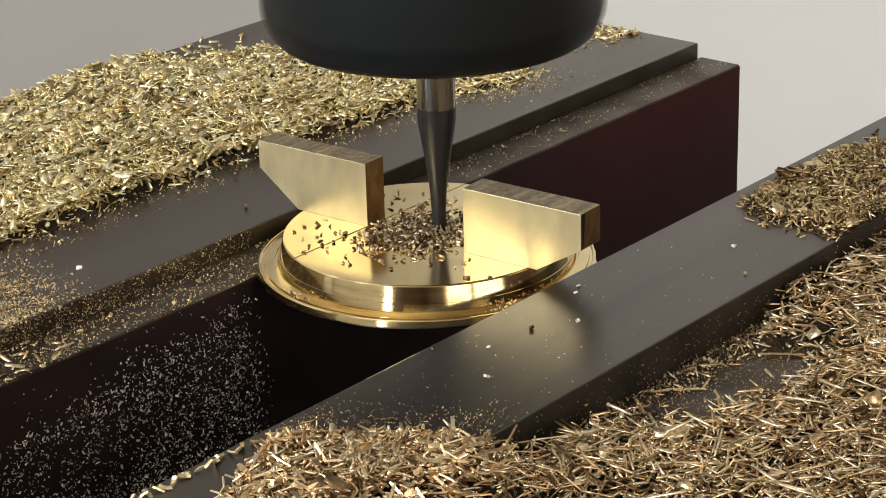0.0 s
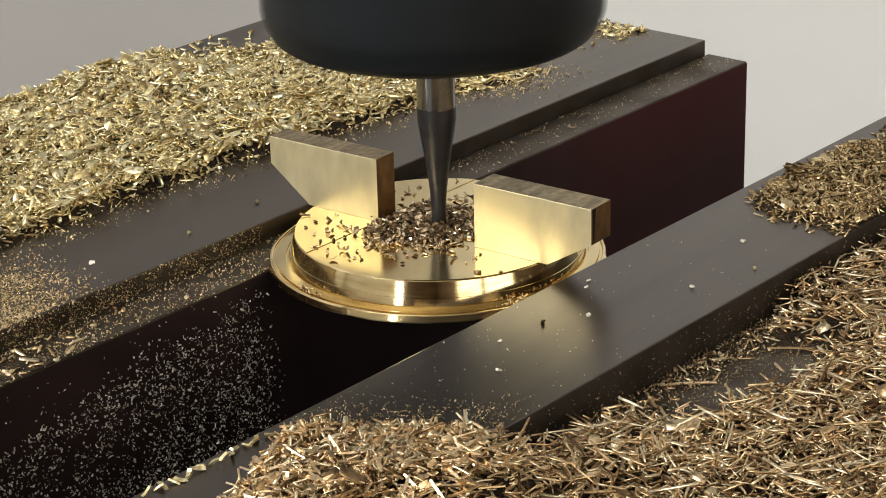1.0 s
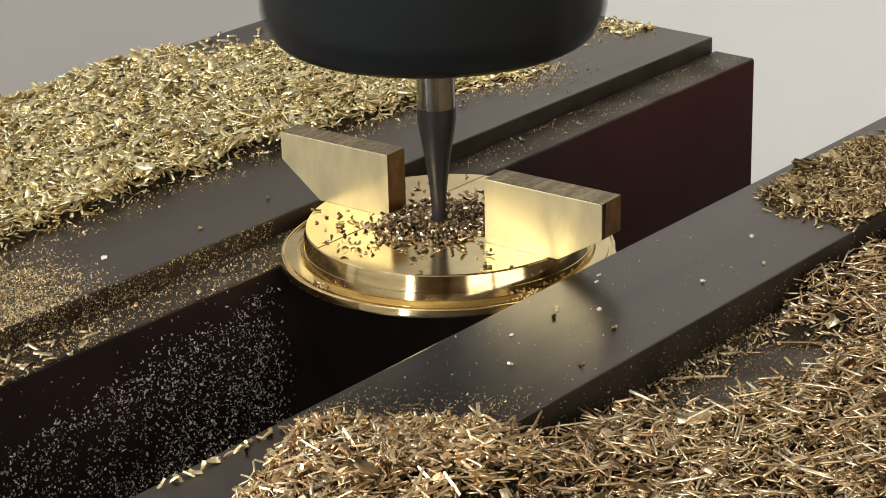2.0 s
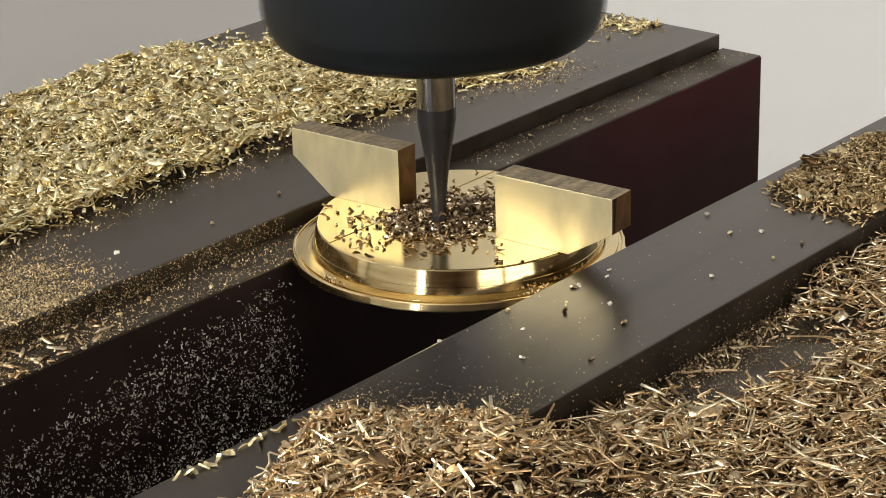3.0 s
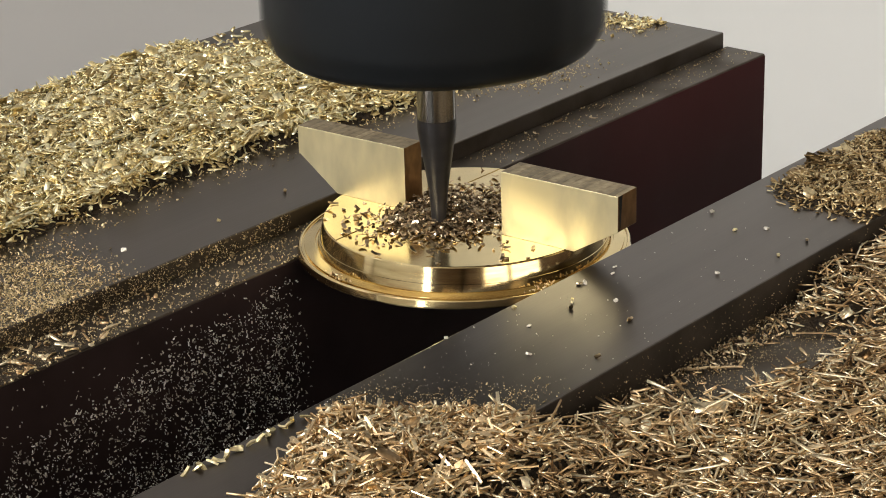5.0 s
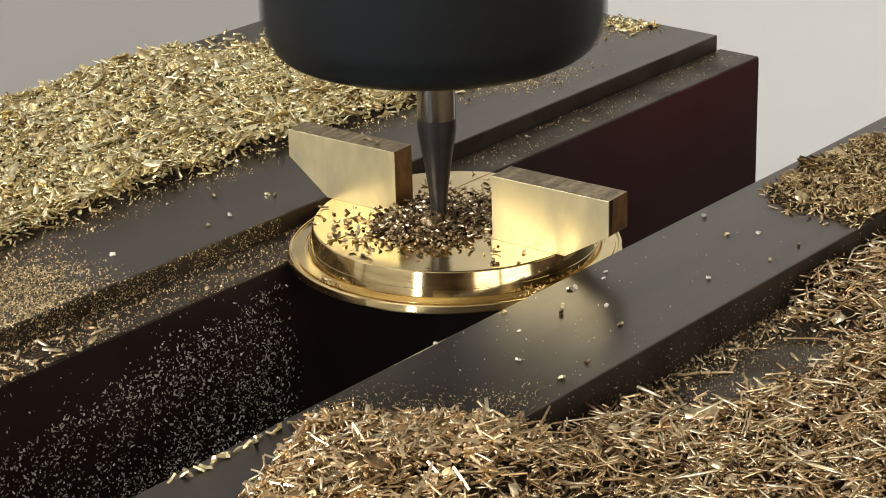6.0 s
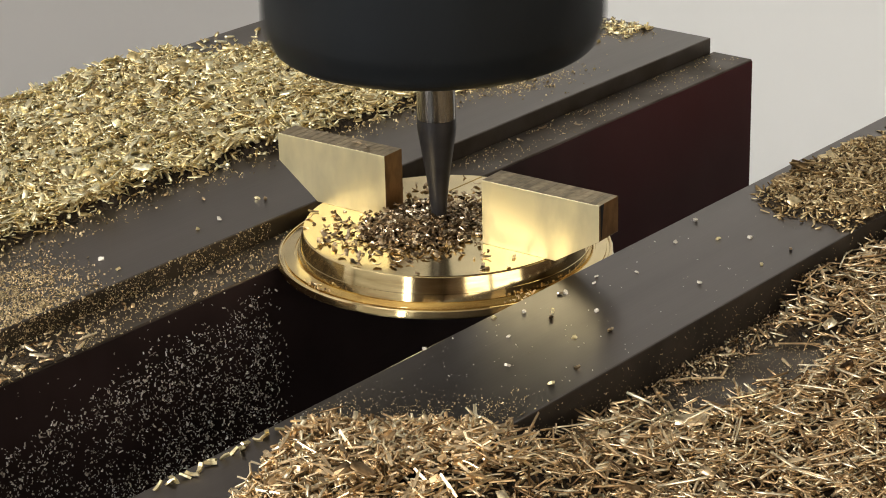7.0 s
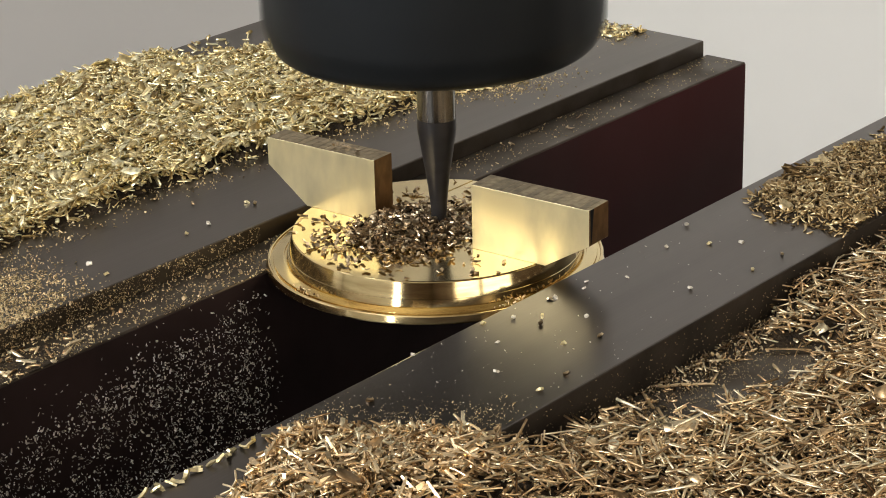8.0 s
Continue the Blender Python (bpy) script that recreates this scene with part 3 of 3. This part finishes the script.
def on_step(rng, n):
    x = -82 + 70 * rng.random(n) ** 1.5
    z = LEDGE + (TOP_B - LEDGE) * rng.random(n) ** 1.2
    return np.stack([x, np.full(n, 25.93), z], -1)


def plate_foot(rng, n):
    x = -46 + 120 * rng.random(n)
    y = -50.1 - 5.0 * rng.random(n) ** 1.5
    return np.stack([x, y, LOW_F + 0.1 + 0.7 * rng.random(n) ** 2], -1)


def sparse_low(rng, n):
    x = -32 + 60 * rng.random(n)
    y = -50.5 - 20 * rng.random(n)
    return np.stack([x, y, np.full(n, LOW_F + 0.08)], -1)


for lb, n, sd, pl, sz, mt in (
        ("pale specks of brass dust clinging to the dark inner jaw face", 14500, 41, on_face, 0.29, DUST),
        ("gold brass dust along the fixed jaw's ledge", 4600, 42, on_ledge, 0.22, GOLD_DUST),
        ("gold brass dust sprinkled on the fixed jaw's top", 30000, 43, on_jaw, 0.28, GOLD_DUST),
        ("gold brass crumbs strewn along the drift's edge on the fixed jaw", 2600, 48, drift_edge, 0.3, GOLD_DUST),
        ("brown-gold brass crumbs caught on the disc's flange", 150, 49, flange_bits, 0.4, CHIP),
        ("gold brass crumbs strewn along the heap's edge on the movable jaw", 1500, 50, near_edge, 0.15, GOLD_DUST),
        ("pale brass dust on the far length of the ledge", 1000, 44, far_ledge, 0.2, GOLD_DUST),
        ("brown-gold brass dust in thin patches on the fixed jaw's far end", 2800, 53, far_patch, 0.26, GOLD_DUST),
        ("gold brass dust clinging to the fixed jaw's step", 3600, 51, on_step, 0.2, GOLD_DUST),
        ("brown brass crumbs gathered at the foot of the jaw plate", 5200, 52, plate_foot, 0.34, CHIP_ONE),
        ("sparse specks of brass dust on the movable jaw's top", 500, 45, on_front, 0.11, DUST),
        ("specks of brass dust on the movable jaw's dark side", 1500, 46, on_side, 0.14, GOLD_DUST),
        ("fine brass dust on the bare patch of the lower ledge", 8000, 47, sparse_low, 0.12, GOLD_DUST)):
    MOVING.append(dust("brass_dust", lb, n, sd, pl, sz, mt))


# ---- single chips ----
def chip_mesh(seed, long=1.0, mat=None, thick=0.1, curl=1.6):
    rng = np.random.default_rng(seed)
    v, f = strips(rng, np.zeros((1, 3)), (1.1 * long, 1.4 * long), (0.4, 0.6), thick, curl, 0.2, 0.3)
    me = bpy.data.meshes.new("brass_chip")
    me.from_pydata([tuple(p) for p in v], [], [tuple(int(k) for k in q) for q in f])
    me.materials.append(mat or CHIP_ONE)
    return me


EDGE_MESHES = [chip_mesh(200 + k, 1.25, FLAKE, 0.3, 0.5) for k in range(6)]
CHIP_MESHES = [chip_mesh(100 + k, 1.2) for k in range(9)]
SPOT_MESHES = [chip_mesh(400 + k, 0.75, (DUST, CHIP_ONE, FLAKE)[k % 3], 0.28) for k in range(6)]
SPECK_MESHES = [chip_mesh(420 + k, 0.45, DUST, 0.2) for k in range(4)]
LOOSE, FLYING = [], []
R2 = random.Random(5)


def lay(x, y, z, k, scale=1.0):
    ob = new("brass_chip", CHIP_MESHES[k % 9])
    tagged(ob, "small curled brass chip lying loose", "metal chip", "loose chips")
    m = pose(x * MM, y * MM, z * MM, R2.uniform(-25, 25), R2.uniform(-25, 25), R2.uniform(0, 360))
    ob.matrix_basis = m
    return ob, m


# x, y on the jaw tops, and the second at which it lands (0: lies there from the start)
SPOTS = [(25.1, -28.4, 2.4), (15.8, -31.1, 6.7), (20.8, -35.3, 2.5), (24.1, -38.9, 0), (23.5, -46.3, 2.7), (16.0, -46.0, 0), (4.6, -42.9, 0.8), (-16.4, -42.6, 1.1),
         (-21.4, -40.0, 6.6), (-9.4, -29.6, 2.3), (-10.3, -29.3, 2.6), (-16.0, -32.3, 1.2), (-18.6, -29.3, 6.4), (-18.0, -33.6, 0), (-22.7, -27.1, 2.8), (-33.9, -38.5, 0),
         (-29.0, -46.3, 1.3), (-35.0, -46.5, 5.5), (-36.6, -26.4, 2.2), (-50.6, -31.2, 7.6), (2.8, -33.3, 6.6), (-4.3, -30.8, 0), (-12.2, -37.1, 0), (-26.4, -32.7, 0), (-2.0, -29.5, 0),
         (-6.1, 32.8, 0), (-21.8, 32.0, 0.6), (-39.4, 34.6, 0), (-12.0, 40.8, 5.2), (-6.4, 34.1, 5.0), (-17.0, 32.2, 5.5), (-14.1, 47.2, 6.8), (-40.5, 29.8, 6.5)]
SMALL = {20, 21, 22, 23, 24, 1}
for k, (x, y, t) in enumerate(SPOTS):
    ob, m = lay(x, y, (TOP_B if y > 0 else TOP_F) + 0.22, k)
    ob.data = SPECK_MESHES[k % 4] if k in SMALL else SPOT_MESHES[k % 6]
    (FLYING if t else LOOSE).append((ob, m, t) if t else (ob, m))
for k in range(16):
    ob, m = lay(-66 - 1.3 * k - 1.2 * R2.random(), -26.7 - 1.3 * R2.random(), TOP_F + 0.3, k)
    m = m @ pose(0, 0, 0, R2.uniform(-12, 12), R2.uniform(-12, 12), 0)
    ob.matrix_basis = m
    ob.data = EDGE_MESHES[k % 6]
    tagged(ob, "pale brass flake lying on the jaw's inner edge")
    LOOSE.append((ob, m))
for k, (x, y, z) in enumerate(((55.0, 24.0, LEDGE), (60, 20, LEDGE), (47, 23, LEDGE), (66, 22.5, LEDGE), (-23, 19.5, LEDGE), (-28, 21.5, LEDGE), (-33, 18.0, LEDGE))):
    LOOSE.append(lay(x, y, z + 0.25, k))

# chips that come to rest on top of one bar
for k, (x, y, t) in enumerate(((-3.2, 13.0, 5.3), (-2.6, 15.5, 5.5), (-3.6, 17.0, 6.9))):
    ob, m = lay(x, y, 9.3, k + 3)
    FLYING.append((ob, m, t))


# long slivers lying singly
def sliver(x0, y0, x1, y1, w, z):
    rng = np.random.default_rng(int(abs(x0 * 10)))
    length = math.hypot(x1 - x0, y1 - y0)
    v, f = strips(rng, np.zeros((1, 3)), (length, length), (w, w), 0.2, 0.18, 0.03, 0.2)
    v = v.reshape(-1, 3)
    a = math.atan2(v[14][1] - v[2][1], v[14][0] - v[2][0])
    ob = mesh_object("brass_sliver", v, [tuple(int(k) for k in q) for q in f], CHIP)
    tagged(ob, "long straight brass sliver lying on the lower ledge", "metal chip", "long slivers")
    m = Matrix.Translation(((x0 + x1) / 2 * MM, (y0 + y1) / 2 * MM, z * MM)) @ Matrix.Rotation(math.atan2(y1 - y0, x1 - x0) - a, 4, "Z")
    ob.matrix_basis = m
    LOOSE.append((ob, m))


for q in ((-15.1, -51.3, -9.1, -56.3, 0.45), (-18.3, -51.2, -21.0, -54.5, 0.5), (-20.0, -54.5, -26.8, -62.0, 0.4), (-11.7, -61.6, -3.1, -66.4, 0.45), (-27.0, -52.0, -24.0, -58.0, 0.6), (4.0, -56.0, 8.0, -61.0, 0.6)):
    sliver(*q, LOW_F + 0.5)

# the heap on the disc: some there at the start, the rest thrown by the cutter and landing in turn
ZT = -0.95


def free_spot(x, y):
    """On the disc's top and clear of the two bars."""
    u = x + 0.0645 * y
    return (x - DX) ** 2 + (y - DY) ** 2 < 21.3 ** 2 and not ((y > 7.8 or y < -9.5) and -5.5 < u < 0.6)


def heap_spots(seed, n, cx, cy, sx, sy, loose):
    rng = random.Random(seed)
    out = []
    while len(out) < n:
        w = 2.1 if rng.random() < loose else 1.0
        x, y = rng.gauss(cx, sx * w), rng.gauss(cy, sy * w)
        if free_spot(x, y) and not (y < -9 and x < 0 and rng.random() < 0.35):
            out.append((x, y))
    return out


FED = ((0, 0), (0.5, 1.27), (1.0, 2.5), (1.5, 3.7), (3.0, 7.5), (3.4, 8.45), (3.7, 9.02), (4.0, 9.05), (4.8, 9.05), (5.1, 8.75), (6.0, 6.65), (6.5, 5.53), (7.0, 4.36), (7.5, 3.18), (8.0, 1.98))


def fed(t):
    return float(np.interp(t, [a for a, _ in FED], [b for _, b in FED]))


def mound(x, y, t):
    """Height of the heap in mm: it grows as the cut goes on."""
    a = 0.7 + 2.0 * t / 8
    cx, cy, r = -1.0 - 0.62 * t, 1.2, 4.4 + 0.42 * t
    return a * math.exp(-((x - cx) ** 2 + (y - cy) ** 2) / (r * r))


first = heap_spots(77, 760, -1.6, 0.2, 4.4, 3.9, 0.2)
rs = np.random.default_rng(78)
pos = np.array([(x, y, ZT + 0.12 + mound(x, y, 0) * rs.random()) for x, y in first])
hv, hf = strips(rs, pos, (0.5, 1.35), (0.28, 0.6), 0.16, 1.2, 0.4, 0.9)
HEAP = quads_object("brass_chip_heap", hv, hf, [CHIP_ONE])
tagged(HEAP, "small curled brass chips heaped on the disc between the bars", "metal chips", kind="stuff")
MOVING.append(HEAP)


def tangle_mesh(seed):
    r = np.random.default_rng(seed)
    v, f = strips(r, r.normal(size=(18, 3)) * np.array((1.3, 1.3, 0.2)), (0.5, 1.35), (0.28, 0.6), 0.16, 1.2, 0.4, 0.9)
    me = bpy.data.meshes.new("brass_chip_tangle")
    me.from_pydata([tuple(p) for p in v], [], [tuple(int(k) for k in q) for q in f])
    me.materials.append(CHIP_ONE)
    return me


TANGLES = [tangle_mesh(300 + k) for k in range(12)]
LATE = 420
rng0 = random.Random(79)
for k in range(LATE):
    t = 0.12 + 7.75 * ((k + 0.5) / LATE) ** 1.5
    x, y = heap_spots(1000 + k, 1, -2.6 - 1.0 * t, 0.9 + 0.1 * t, 4.4 + 0.45 * t, 3.8 + 0.34 * t, 0.38)[0]
    single = (x + 0.8 + 0.55 * t) ** 2 + (y - 1.4) ** 2 > 75
    ob = new("brass_chip" if single else "brass_chip_tangle", CHIP_MESHES[k % 9] if single else TANGLES[k % 12])
    tagged(ob, "small curled brass chip lying loose" if single else "tangle of small curled brass chips in the heap", "metal chip", "loose chips" if single else "heaped chips", "" if single else "stuff")
    m = pose(x * MM, y * MM, (ZT + 0.2 + mound(x, y, t) * (0.75 + 0.25 * rng0.random())) * MM, rng0.uniform(-14, 14), rng0.uniform(-14, 14), rng0.uniform(0, 360))
    ob.matrix_basis = m
    FLYING.append((ob, m, t))


# ---- what moves ----
def motions():
    feed = [(t, pose(d * MM, 0, 0)) for t, d in FED]
    for ob in MOVING:
        base = ob.matrix_basis.copy()
        walk(ob, [(t, m @ base) for t, m in feed])
    for ob, m in LOOSE:
        walk(ob, [(t, p @ m) for t, p in feed])
    rng = random.Random(9)
    for ob, m, t in FLYING:
        # until it is cut loose the chip is part of the brass under the cutter
        cut = Matrix.Translation((SX - fed(t) * MM, SY, (ZT - 2.3) * MM)) @ m.to_3x3().to_4x4()
        end = min(t + 0.12, 7.98)
        rows = [(s, p @ cut) for s, p in feed if s < t - 0.02]
        rows.append((t, pose(fed(t) * MM, 0, 0) @ cut))
        mid = pose(fed((t + end) / 2) * MM, 0, 0) @ Matrix.Translation((cut.translation * 0.5 + m.translation * 0.5) + Vector((0, 0, rng.uniform(1, 4) * MM))) @ m.to_3x3().to_4x4()
        rows.append(((t + end) / 2, mid))
        rows.append((end, pose(fed(end) * MM, 0, 0) @ m))
        rows += [(s, p @ m) for s, p in feed if s > end + 0.02]
        if not rows or rows[-1][0] < 8.0:
            rows.append((8.0, pose(fed(8.0) * MM, 0, 0) @ m))
        walk(ob, rows)
    rows = []
    for i in range(241):
        t = i / 30
        down = 1.78 * float(np.interp(t, (4.0, 4.75), (0, 1)))
        rows.append((t, pose(SX, SY, (ZT - down) * MM, 0, 0, (80 * i) % 360)))
    walk(SPINDLE, rows)


motions()
